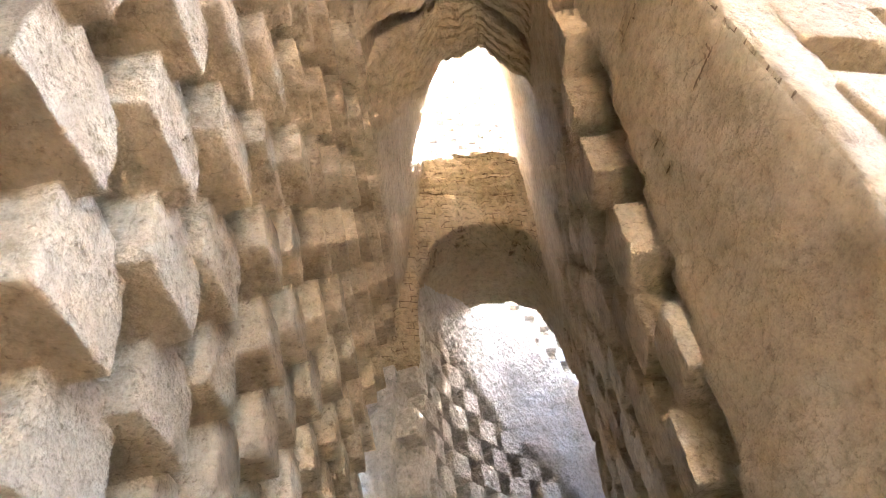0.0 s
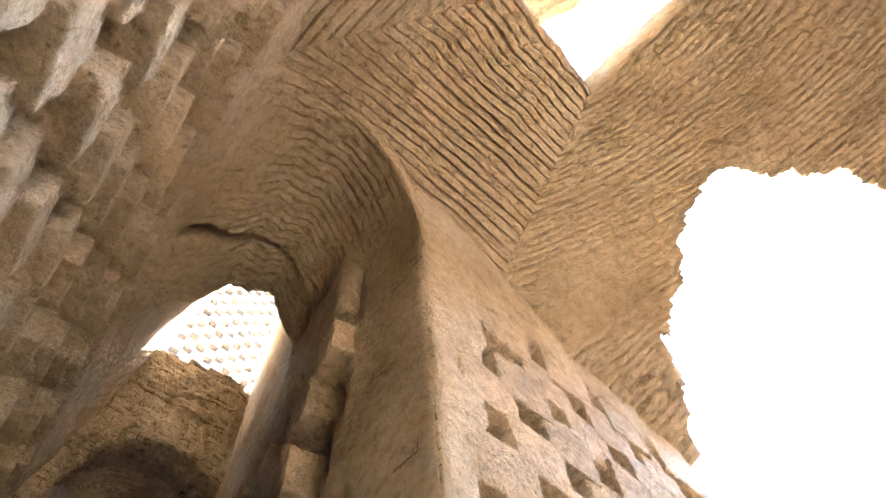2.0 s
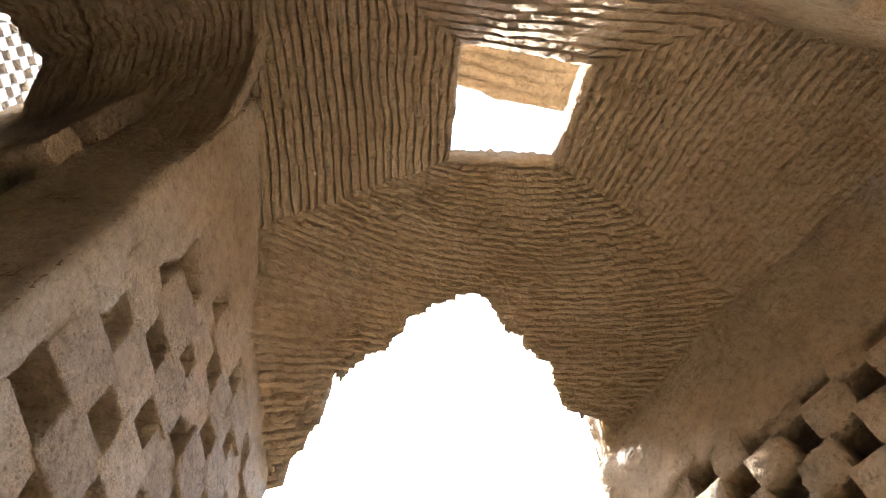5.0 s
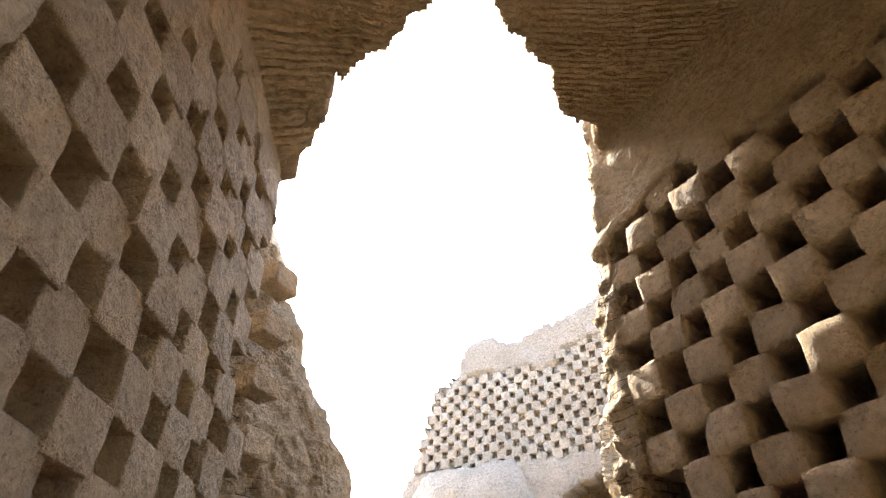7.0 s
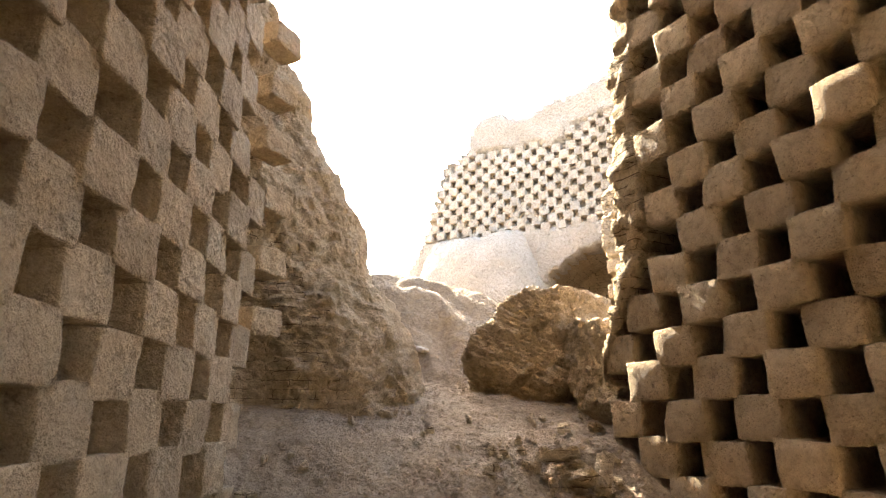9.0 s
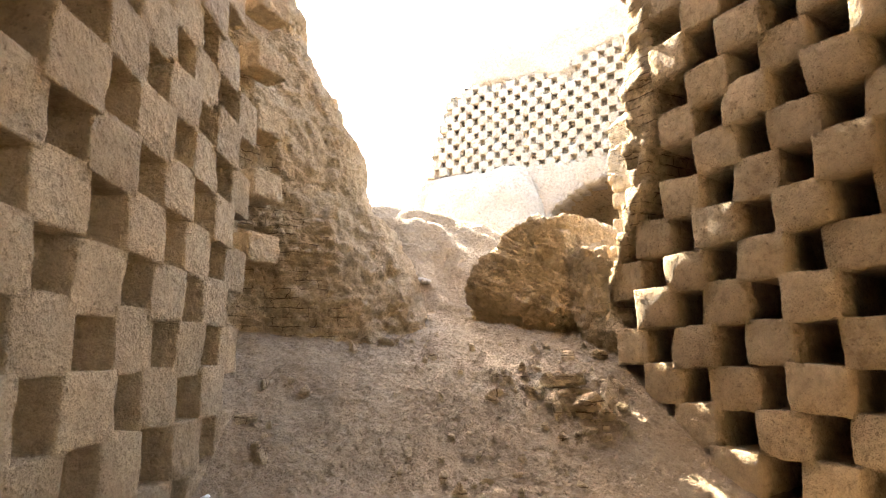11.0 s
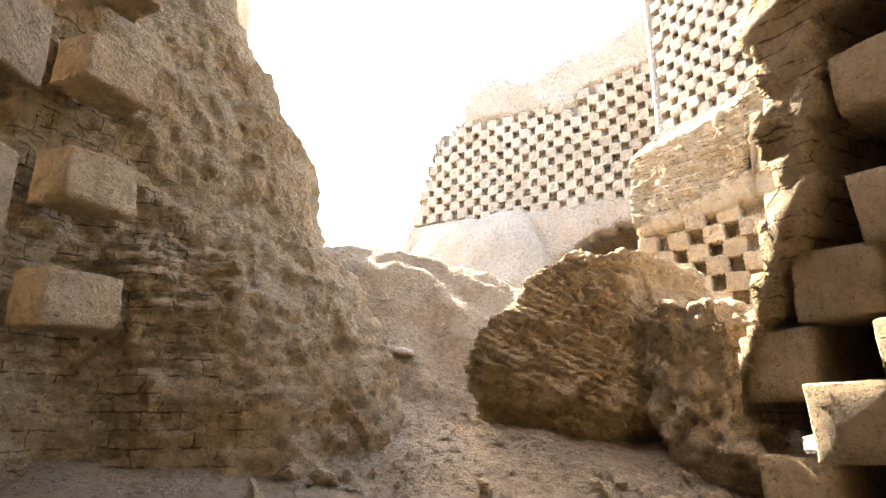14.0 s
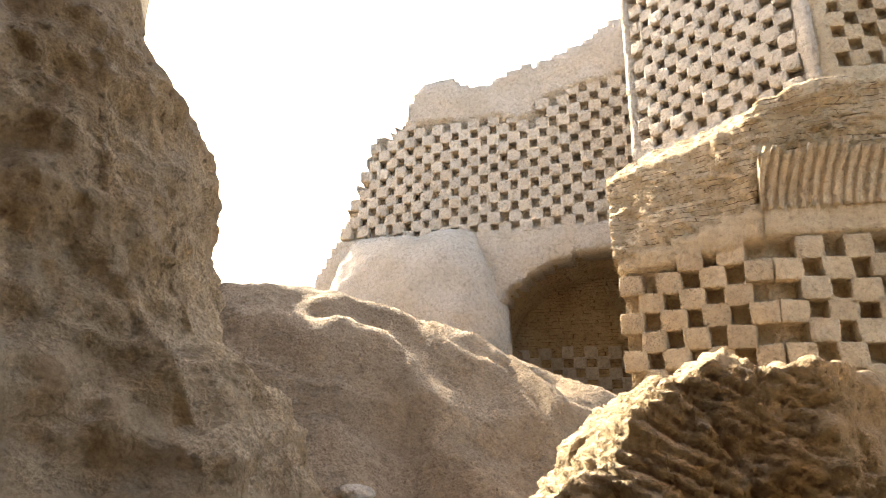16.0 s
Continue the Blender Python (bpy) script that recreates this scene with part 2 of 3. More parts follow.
def blocks(wall, run, z0, rows, cw, ch, meshes, keep=None, phase=0, s0=0.0, jit=0.010, seed=1, back=0.0, grow=None):
    """Set a chequer of mud blocks before a wall; back: how far behind the run's line they start. Each is a piece of that wall."""
    rng = random.Random(seed)
    for r in range(rows):
        for c in range(int((run.length - s0) / cw)):
            if (r + c + phase) % 2:
                continue
            s, z = s0 + (c + 0.5) * cw, z0 + (r + 0.5) * ch
            if keep and not keep(s, z):
                continue
            t, n = run.at(s)[1:]
            p = run.point(s + rng.gauss(0, jit), z + rng.gauss(0, jit), -back + rng.gauss(0, jit * 1.3))
            ob = bpy.data.objects.new("block", rng.choice(meshes))
            scene.collection.objects.link(ob)
            ob.parent = wall
            turn = Euler((-math.atan(run.lean) + rng.gauss(0, 0.02), rng.gauss(0, 0.02), math.atan2(t.y, t.x) + math.pi + rng.gauss(0, 0.02)))
            g = grow(z) if grow else 1.0
            ob.matrix_basis = Matrix.Translation(p) @ turn.to_matrix().to_4x4() @ Matrix.Diagonal((g * rng.uniform(0.96, 1.04), rng.uniform(0.95, 1.05), g * rng.uniform(0.97, 1.04), 1))


# ---- ground: one sheet, with the slope of rubble and the mound ----
CREST = [(-6, 3.6), (-2, 3.95), (-0.4, 4.1), (0.3, 4.02), (0.8, 3.88), (1.5, 3.68), (2.2, 3.38), (2.6, 3.25), (4, 2.7), (7, 2.4), (12, 2.0)]


def ground_z(x, y):
    w = y - 0.2 * (max(-3.0, min(4.0, x)) + 1)
    g = table([(-60, 0), (2.5, 0.0), (4.2, 0.03), (4.7, 0.12), (5.2, 0.36), (5.9, 0.92), (6.3, 1.22), (7.3, 1.55), (8.0, 1.72), (8.4, 1.8)], w)
    if y > 8.8:
        top = table(CREST, x)
        k = min(1, (y - 8.8) / 2.9)
        g = lerp(g, top, k * k * (3 - 2 * k) if k < 0.5 else math.sin(k * math.pi / 2) ** 1.5)
        if y > 14:
            g = lerp(g, 1.0, min(1, (y - 14) / 30))
    return g


def axis(lo, hi, fine_lo, fine_hi, step):
    a = list(np.arange(fine_lo, fine_hi + 1e-6, step))
    k, x = step, fine_lo
    while x > lo:
        k *= 1.35
        x -= k
        a.insert(0, x)
    k, x = step, fine_hi
    while x < hi:
        k *= 1.35
        x += k
        a.append(x)
    return a


def ground_at(x, y):
    near = 1.0 if -6 < x < 9 and -3 < y < 18 else 0.2
    z = ground_z(x, y)
    lumps = abs(fbm((x, y, 5), 2.2, 4))
    strata = 0.09 * math.sin(9 * y + 5 * x + 4 * fbm((x, y, 2), 0.8, 3)) if y > 9.3 else 0.0
    return z + near * (0.07 * fbm((x, y, 0), 0.9, 4) + 0.05 * lumps + 0.018 * fbm((x, y, 5), 9.0, 3) + strata)


gx, gy = axis(-400, 400, -3, 4.2, 0.06), axis(-400, 400, 2.5, 13.5, 0.06)
bm = bmesh.new()
gv = {}
for i, x in enumerate(gx):
    for j, y in enumerate(gy):
        gv[i, j] = bm.verts.new((x, y, ground_at(x, y)))
for i in range(len(gx) - 1):
    for j in range(len(gy) - 1):
        bm.faces.new([gv[i, j], gv[i + 1, j], gv[i + 1, j + 1], gv[i, j + 1]])
structure("ground", bm, SOIL, "trodden earth floor rising into a slope of mud rubble", "ground")

# ---- the room ----
CW, CH, BD = 0.345, 0.335, 0.30
LX = -1.04
WEST_BLOCKS = [block_mesh(0.47, 0.375, BD, BLOCK, k, 0.8, 5, 0.05) for k in range(12)]
EAST_BLOCKS = [block_mesh(0.445, 0.385, 0.72, BLOCK, 20 + k, 0.9, 5, 0.055) for k in range(12)]
SOUTH_BLOCKS = [block_mesh(0.46, 0.45, 0.34, BLOCK, 40 + k, 0.9, 10, 0.035) for k in range(14)]
PASSAGE_BLOCKS = [block_mesh(0.365, 0.40, 0.40, BLOCK, 200 + k, 0.9, 5, 0.045) for k in range(10)]

# west wall: nesting holes below, plain plaster above
west = Run([(LX, 5.85), (LX, 1.56)])


def west_plain(s):
    return table([(1.55, 2.6), (1.9, 4.2), (2.15, 5.5), (2.3, 6.25), (3.2, 6.35), (4.0, 6.3), (5.0, 6.0), (5.8, 5.8)], 5.85 - s)


def west_end(z):
    """How far the broken outer end lies back, in metres along the wall."""
    return table([(0, 0.05), (1.5, 0.0), (3.0, 0.08), (5, 0.12), (6.0, 0.42), (7.5, 0.6)], z) + 0.06 * fbm((0, 0, z), 2.5, 3)


wall_west = structure("wall_west", run_wall(west, -0.3, 8.0, 0.8, lambda s, z: s > west_end(z), lambda s, z: BD if z < west_plain(s) else 0.0, 0.085, 0.035, 1.0), RUIN,
                      "tall mud wall chequered with nesting holes, broken at its outer end", "wall")
blocks(wall_west, west, -0.16, 20, 0.395, 0.34, WEST_BLOCKS, lambda s, z: z < west_plain(s) + 0.1 and s > west_end(z) + 0.1, 0, 0.008, back=BD, grow=lambda z: table([(3.2, 1.0), (5.2, 1.15), (6.2, 1.24)], z))
second_material(wall_west, MUD, lambda p: p.x > LX - 0.15)

# slanting east wall
east = Run([(6.2, 0.64), (2.55, 7.0)])


def east_end(z):
    return table([(0, 7.55), (1.4, 7.5), (2.0, 7.34), (2.6, 7.18), (3.2, 7.0), (3.9, 7.0), (5.0, 6.93), (6.0, 6.78), (8.0, 6.5)], z) - 0.08 * fbm((3, 0, z), 2.3, 3)


def east_solid(z):
    """Where the holes stop short of the broken end."""
    return east_end(z) - table([(2.2, 0.07), (2.9, 0.30), (4.5, 0.48), (6.0, 0.30)], z)


def broken_end(p):
    """Torn brickwork at the outer end."""
    if p.y < 6.2 or p.z < 2.3:
        return 0.0
    row = math.floor(p.z / 0.13 + 0.4 * fbm(p, 1.4, 2))
    return 0.06 * fbm((row * 3.7, p.y * 3.5, p.x * 3.5), 1.0, 2) + 0.07 * abs(fbm(p, 3.0, 4, 6.0)) - 0.02


def east_plain(s):
    return table([(2.0, 6.3), (4.5, 6.35), (5.4, 6.6), (6.8, 6.1)], s)


wall_east = structure("wall_east", run_wall(east, -0.3, 8.8, 0.95, lambda s, z: s < east_end(z) and (s > 2.85 or z > 6.2 or z < 1.0), lambda s, z: 0.72 if z < east_plain(s) and 2.85 < s < east_solid(z) else 0.0, 0.075, 0.04, 2.0, broken_end), RUIN,
                      "tall slanting mud wall chequered with nesting holes and a broken end", "wall")
blocks(wall_east, east, -0.19, 19, 0.375, 0.357, EAST_BLOCKS, lambda s, z: s > 2.9 and z < east_plain(s) + 0.1 and s < east_solid(z) + 0.05, 0, 0.93, seed=3, back=0.72)

second_material(wall_east, MUD, lambda p: p.z > 6.2)

# south wall, leaning inwards and bending along the passage
south = Run([(-6.5, -0.01), (0.0, -0.92), (1.7, -0.52), (3.7, 0.0), (6.4, 0.75)], 0.16, 3.7)


def south_top(s):
    """The wall stands on past the broken vault of the passage, raised to cut skylight."""
    return table([(2.9, 19.0), (3.2, 8.3), (20, 8.2)], s)


wall_south = structure("wall_south", run_wall(south, -0.3, 19.0, 0.8, lambda s, z: z < south_top(s), lambda s, z: (0.32 if s > 4.3 else 0.38) if z < 6.75 else 0.0, 0.10, 0.035, 3.0), RUIN,
                       "tall leaning mud wall covered with projecting mud blocks", "wall")
blocks(wall_south, south, 0.03, 19, 0.348, 0.356, SOUTH_BLOCKS, lambda s, z: 4.3 < s < 11.2, 0, 0.156, 0.009, 5, 0.32)
blocks(wall_south, south, 0.03, 19, 0.348, 0.356, PASSAGE_BLOCKS, lambda s, z: 0.6 < s <= 4.3, 0, 0.156, 0.009, 25, 0.38)

second_material(wall_south, MUD, lambda p: p.z > 6.7)

# passage: north wall, plain pier at its mouth
def pier_edge(z):
    return table([(2.5, 1.26), (4.0, 1.06), (5.5, 0.80), (7.6, 0.76)], z) + 0.03 * fbm((0, 2, z), 3.0, 3)


passage_north = Run([(-1.88, 1.37), (-6.5, 2.70)])
# carried up to 19 m past the vault only to darken the passage
wall_passage = structure("wall_passage", run_wall(passage_north, -0.3, 19.0, 0.7, lambda s, z: z < table([(1.2, 8.2), (1.6, 19.0), (9, 19.0)], s), lambda s, z: 0.38 if z < 6.35 else 0.0, 0.10, 0.035, 4.0), RUIN,
                         "mud wall of the narrow passage with projecting mud blocks", "wall")
blocks(wall_passage, passage_north, 0.1, 18, 0.35, 0.356, PASSAGE_BLOCKS, lambda s, z: z < 6.5 and s > pier_edge(z) - 0.66, 0, 0.0, 0.010, 6, 0.37)
second_material(wall_passage, MUD, lambda p: p.z > 6.35)
structure("pier", run_wall(Run([(-1.06, 1.545), (-2.5, 1.545)]), -0.3, 7.6, 0.25, lambda s, z: s < pier_edge(z), None, 0.07, 0.03, 5.0), MUD, "plain plastered mud pier at the mouth of the passage", "pier")

# vault of the room
OC = dict(nw=(0.92, 2.40, 8.6), ne=(2.15, 2.44, 8.6), se=(2.4, 1.32, 8.6), sw=(1.03, 1.1, 8.6))
GNW = [OC["nw"], (-1.1, 2.75, 7.4), (-1.1, 3.48, 6.75), (-1.1, 4.5, 6.65), (-1.1, 5.5, 6.5)]
GNE = [OC["ne"], (3.3, 3.15, 8.45), (4.4, 3.95, 8.0), (3.45, 5.55, 7.9), (3.0, 6.35, 7.6)]
NMID = [(1.55, 2.42, 8.6), (1.5, 3.6, 8.2), (1.5, 4.7, 7.9), (1.4, 5.9, 7.5)]
GSW = [OC["sw"], (-1.3, -0.6, 7.1)]
GSE = [OC["se"], (6.4, -0.3, 7.1)]


def loft(c0, c1, mid):
    def f(u, v):
        a, b = curve(c0, v), curve(c1, v)
        m = curve(mid, v) if isinstance(mid, list) else a.lerp(b, 0.5) + Vector(mid) * math.sin(math.pi * v)
        return a.lerp(b, u) + 4 * u * (1 - u) * (m - a.lerp(b, 0.5))
    return f


def coursed(nu, n, f, keep, seed, depth=0.045, per=4, thick=(0, 0, 0.32)):
    """A sheet whose n brick courses stand proud of raked joints, each brick a little uneven."""
    nv = n * per

    def g(u, v):
        p = f(u, min(1.0, max(0.0, v + 0.32 / n * fbm((u * 4, v * 3, seed), 1.2, 3))))
        k = v * n
        r = math.floor(k + 1e-6)
        joint = abs(k - round(k)) < 0.5 / per
        brick = fbm((math.floor(u * nu / 5 + 0.5 * (r % 2)) * 3.1, r * 5.3, seed), 1.0, 1)
        d = depth * max(0.35, 1.25 + 1.4 * fbm((u * 14, r * 2.2, seed), 1.0, 2)) if joint else depth * 0.9 * brick
        return p + Vector((0, 0, d))
    return sheet(nu, nv, g, thick, keep, 0.018, 1.6, seed)


def breach(u, v, p):
    """False inside the great breach of the north side."""
    e = 0.035 * fbm(p, 3.2, 4, 4.0)
    lo = table([(0.47, 0.40), (0.50, 0.35), (0.57, 0.29), (0.65, 0.265), (0.69, 0.20), (0.74, 0.145), (0.79, 0.10), (0.86, 0.08), (0.94, 0.05), (1.0, 0.03)], v)
    hi = table([(0.46, 0.48), (0.51, 0.52), (0.60, 0.56), (0.66, 0.62), (0.77, 0.67), (0.86, 0.77), (0.87, 0.88), (0.97, 0.99), (1.0, 1.0)], v)
    return v < 0.455 + 0.5 * e or u < lo + e or u > hi + e


bm = join([
    coursed(150, 50, loft(GNW, GNE, NMID), breach, 1.0, 0.085),
    coursed(110, 24, loft(GSW, GNW[:2], [(0.97, 1.75, 8.6), (-1.25, 0.9, 8.0)]), None, 2.0, 0.036),
    coursed(110, 18, loft(GSE, GSW, (0, 0, -0.12)), None, 3.0, 0.036),
    coursed(110, 30, loft(GNE[:3], GSE, (0.1, 0, 0.2)), None, 4.0, 0.036),
])
structure("ceiling", bm, VAULT, "mud vault of brick courses with a square light hole and a great breach", "ceiling", False)

# fragment of the upper vault over the light hole
bm = coursed(60, 24, lambda u, v: Vector((lerp(5.0, -1.5, u), lerp(lerp(2.95, 1.55, u) + 0.12 * fbm((u * 7, 0, 0), 1.0, 3), -2.5, v), 11.0 - 1.3 * v ** 1.5)), None, 6.0, 0.03, 4)
structure("upper_vault", bm, VAULT, "broken fragment of the upper mud brick vault", "vault")

# vault of the passage, broken off half-way
def passage_vault(u, v):
    end = table([(0.0, -3.55), (0.3, -3.6), (0.42, -3.3), (0.6, -3.15), (0.85, -3.35), (1.0, -3.4)], u) + 0.12 * fbm((u * 9, 0, 0), 1.0, 3)
    x = lerp(-0.9, end, v)
    y0, y1 = -0.36 - 0.14 * (x + 1.3), 1.72 - 0.27 * (x + 1.9)
    k = 2 * u - 1
    rise = 1 - abs(k) ** (2.2 if k < 0 else 3.3)
    split = abs(v - 0.66 - 0.04 * fbm((u * 9, 0, 0), 1, 3) - 0.22 * max(0.0, u - 0.2)) < max(0.0, 0.06 * (1 - u / 0.5), 0.012 * (u < 0.85))
    return Vector((x, lerp(y0, y1, u), 0.9 * split + 6.45 + 1.5 * rise))


bm = coursed(70, 24, passage_vault, None, 7.0, 0.05, 5)
structure("passage_ceiling", bm, VAULT, "narrow barrel vault of cracked mud brick courses, broken off", "ceiling", False)

# invented wall over the vault, holds skylight back from the passage
structure("wall_over_passage", run_wall(Run([(-2.3, -1.3), (-2.3, 3.2)]), 8.2, 19.0, 0.6, None, None, 0.25, 0.05, 7.2), MUD, "plain mud wall added above the passage to cut its skylight", "wall")

# far end of the passage: a broken wall over an arch
end_run = Run([(-6.2, 3.4), (-6.2, 0.1)])
ARCH = [(0.70, 7.0), (0.76, 7.45), (1.01, 7.98), (1.28, 8.24), (1.73, 8.38), (2.17, 8.38), (2.57, 8.13), (2.8, 7.56), (2.86, 7.0)]


def end_keep(s, z):
    y = 3.4 - s
    e = 0.10 * fbm((y, z, 1), 2.5, 3)
    if z > table([(0.8, 9.75), (1.6, 10.1), (2.7, 10.2), (3.0, 10.7)], y) + e:
        return False
    return not (0.70 < y < 2.86 and z < table(ARCH, y) + 0.2 * e)


def end_relief(p):
    """Large cracked bricks of the arch ring, broken courses above them."""
    if p.z > 9.0:
        w = p.z / 0.13 + 0.3 * fbm(p, 1.5, 2)
        return 0.10 * fbm((math.floor(p.y / 0.32 + 0.5 * (math.floor(w) % 2)) * 2.3, math.floor(w) * 3.1, 0), 1.0, 1) - (0.07 if w % 1 < 0.28 else 0)
    w = p.y / 0.36 + 0.2 * fbm(p, 1.5, 2)
    return 0.07 * fbm((math.floor(w) * 2.9, 1, 0), 1.0, 1) - (0.07 if w % 1 < 0.14 else 0)


structure("wall_passage_end", run_wall(end_run, 6.0, 10.9, 0.6, end_keep, None, 0.045, 0.05, 8.0, end_relief), RUIN,
          "cracked mud brick wall with an arch, broken off above it", "wall")


# barrel vault behind the arch
def arch_barrel(u, v):
    y = lerp(0.66, 2.9, u)
    return Vector((lerp(-6.75, -8.3 + 0.5 * u, v), y + 0.35 * v, table(ARCH, y) + 0.05 - 0.25 * v * u))


structure("arch_vault", coursed(60, 14, arch_barrel, None, 7.5, 0.06, 5), VAULT, "shaded barrel vault of mud brick behind the arch", "vault")

# pale wall curving away beyond the arch
beyond = Run([(-9.7, 5.2), (-9.3, 3.6), (-8.6, 2.2), (-7.6, 1.15), (-6.3, 0.5)], 0.04, 5.0)
PALE_BLOCKS = [block_mesh(0.385, 0.36, 0.25, PALEB, 80 + k, 0.8, 5, 0.06) for k in range(8)]


def beyond_plain(s):
    return table([(0.0, 4.3), (1.6, 5.0), (3.2, 6.1), (4.6, 7.1), (6.1, 7.6)], s)


wall_beyond = structure("wall_beyond", run_wall(beyond, -0.3, 8.7, 0.6, lambda s, z: z < table([(0, 7.0), (1.0, 7.3), (2.0, 7.9), (2.6, 8.6), (7, 8.7)], s) + 0.1 * fbm((s, 0, 3), 2.0, 3), lambda s, z: 0.22 if z < beyond_plain(s) else 0.0, 0.11, 0.04, 9.0), PALE,
                        "sunlit pale mud wall with nesting holes below smooth plaster", "wall")
blocks(wall_beyond, beyond, 0.0, 22, 0.33, 0.34, PALE_BLOCKS, lambda s, z: z < beyond_plain(s), 0, back=0.22, seed=9)
ring_west = Run([(-11.0, 9.0), (-11.0, 3.0), (-11.2, -3.0)])
RING_BLOCKS = [block_mesh(0.335, 0.325, 0.22, PALEB, 70 + k, 0.8, 3, 0.06) for k in range(6)]
wall_ring_west = structure("wall_ring_west", run_wall(ring_west, -0.3, 24, 0.8, None, lambda s, z: 0.22, 0.3, 0.05, 10.0), PALE,
                           "tall pale ring wall of the tower with rows of nesting holes", "wall")
blocks(wall_ring_west, ring_west, 8.4, 48, 0.31, 0.32, RING_BLOCKS, lambda s, z: 2.4 < s < 9.2, 0, back=0.22, seed=10)
# added out of view: stops sun falling into the passage over its end
structure("wall_beyond_north", run_wall(Run([(-6.3, 3.5), (-11.0, 7.0)]), -0.3, 10.5, 0.6, None, None, 0.3, 0.06, 10.5), PALE, "plain mud wall added out of view beyond the passage to block the sun", "wall")
# wall added out of view behind the broken stump, keeps sun off the slope
structure("wall_ring_north_west", run_wall(Run([(-5.2, 20.1), (-5.2, 6.0)]), -0.3, 15.6, 0.8, None, None, 0.3, 0.06, 11.0), MUD, "tall plain mud wall added out of view behind the stump to shade the slope", "wall")

# ---- outside: stump of broken wall ----
STUMP = [(0.0, 0.85), (1.0, 0.80), (1.82, 0.53), (2.1, 0.39), (2.42, 0.28), (2.88, 0.09), (3.23, -0.18), (3.4, -0.25), (3.89, -0.37), (4.24, -0.45), (4.42, -0.62), (4.9, -0.87), (5.36, -1.07), (5.85, -1.28), (6.6, -1.6)]


def stump_front(u, v):
    """From the recess behind the west wall, along the south face and round the outer end."""
    z = -0.2 + 6.8 * v
    xr = table(STUMP, z)
    lean = 0.10 * z
    line = [(-2.6, 6.5, 0), (-1.62, 6.55, 0), (-1.45, 7.05, 0), (xr - 0.75, 7.25 + lean * 0.5, 0), (xr - 0.15, 7.75 + lean * 0.3, 0), (xr, 8.3, 0), (xr - 0.1, 9.0, 0), (xr - 0.8, 9.6, 0), (-2.6, 10.0, 0)]
    p = curve(line, u)
    return Vector((p.x, p.y, z))


def stump_relief(p):
    """Crumbling brick courses: strong on the sheltered side, washed smooth towards the outer end."""
    k = table([(0.2, 0.05), (0.7, 0.15), (1.1, 0.7), (1.6, 1.0)], table(STUMP, p.z) - p.x + 0.2 * fbm(p, 1.2, 2))
    row = math.floor(p.z / 0.105 + 0.25 * fbm((p.x, p.y, 0), 1.5, 2))
    fr = p.z / 0.105 + 0.25 * fbm((p.x, p.y, 0), 1.5, 2) - row
    along = p.x + p.y
    brick = math.floor(along / 0.24 + 0.5 * (row % 2) + 0.2 * fbm((row, 0, 0), 1.0, 1))
    fb = along / 0.24 + 0.5 * (row % 2) - brick
    d = 0.08 * fbm((brick * 2.7, row * 3.9, 1.0), 1.0, 1)
    if (fr < 0.20 or fb < 0.10) and fbm(p, 1.3, 2, 7.0) > -0.15:
        d -= 0.04
    return k * d + 0.045 * abs(fbm(p, 2.4, 5, 2.0)) + 0.022 * fbm(p, 13.0, 4, 3.0) - 0.05 * max(0.0, fbm(p, 6.0, 2, 8.0) - 0.35)


stump_mass = tagged(new("broken_wall_stump", mesh_of("stump", sheet(330, 320, stump_front, lambda u, v: Vector((-0.35, 0.35, 0)), None, 0.13, 1.1, 3.0, stump_relief), RUIN)),
                    "tall eroded stump of mud brick wall with crumbling courses", "ruin")


second_material(stump_mass, LUMP, lambda p: p.x + 0.4 * fbm(p, 1.1, 3, 5.0) > table(STUMP, p.z) - 0.95)


def put_block(parent, x, y, z, w, h, d, rz, seed):
    me = block_mesh(w, h, d, BLOCK, seed, 1.2)
    ob = bpy.data.objects.new("block", me)
    scene.collection.objects.link(ob)
    ob.parent = parent
    ob.matrix_basis = pose(x, y, z, 0, 0, rz)


for k, z in enumerate((2.05, 2.72, 3.42, 4.12, 4.8, 5.5)):
    put_block(stump_mass, -1.36, 6.78 - 0.02 * k, z + 0.37, 0.44, 0.30, 0.30, 60 + 3 * (k % 3), 60 + k)

# ---- fallen lumps ----
def lump(name, c, size, rot, seed, label, planes=(), layer=0.062, fine=6):
    """A fallen lump of wall: a rounded block cut by flat breaks, with its courses showing as tilted layers."""
    bm = bmesh.new()
    bmesh.ops.create_icosphere(bm, subdivisions=fine, radius=1.0)
    cuts = [(Vector(n).normalized(), d) for n, d in planes]
    for v in bm.verts:
        n = v.co.normalized()
        p = n * (1 + 0.10 * fbm(n, 1.3, 4, seed))
        for q, d in cuts:
            k = p.dot(q)
            if k > d:
                p -= q * (k - d) * 0.92
        w = Vector((p.x * size[0], p.y * size[1], p.z * size[2])) / 2
        row = (w.z + 0.28 * w.x) / layer + 0.35 * fbm(w, 1.6, 3, seed)
        fr = row - math.floor(row)
        w += n * (0.04 * fbm((math.floor(row) * 3.3, w.x * 2.5, w.y * 2.5), 1.0, 2) - (0.03 if fr < 0.3 and fbm(w, 2.0, 2, seed + 4) > -0.1 else 0.0) + 0.035 * fbm(w, 8.0, 5, seed) + 0.10 * abs(fbm(w, 1.9, 4, seed)) - 0.05 * max(0.0, 0.05 - abs(fbm(w, 1.4, 2, seed + 9))) / 0.05)
        v.co = w
    ob = new(name, mesh_of(name, bm, LUMP))
    ob.matrix_world = pose(*c, *rot)
    return tagged(ob, label, "fallen lump")


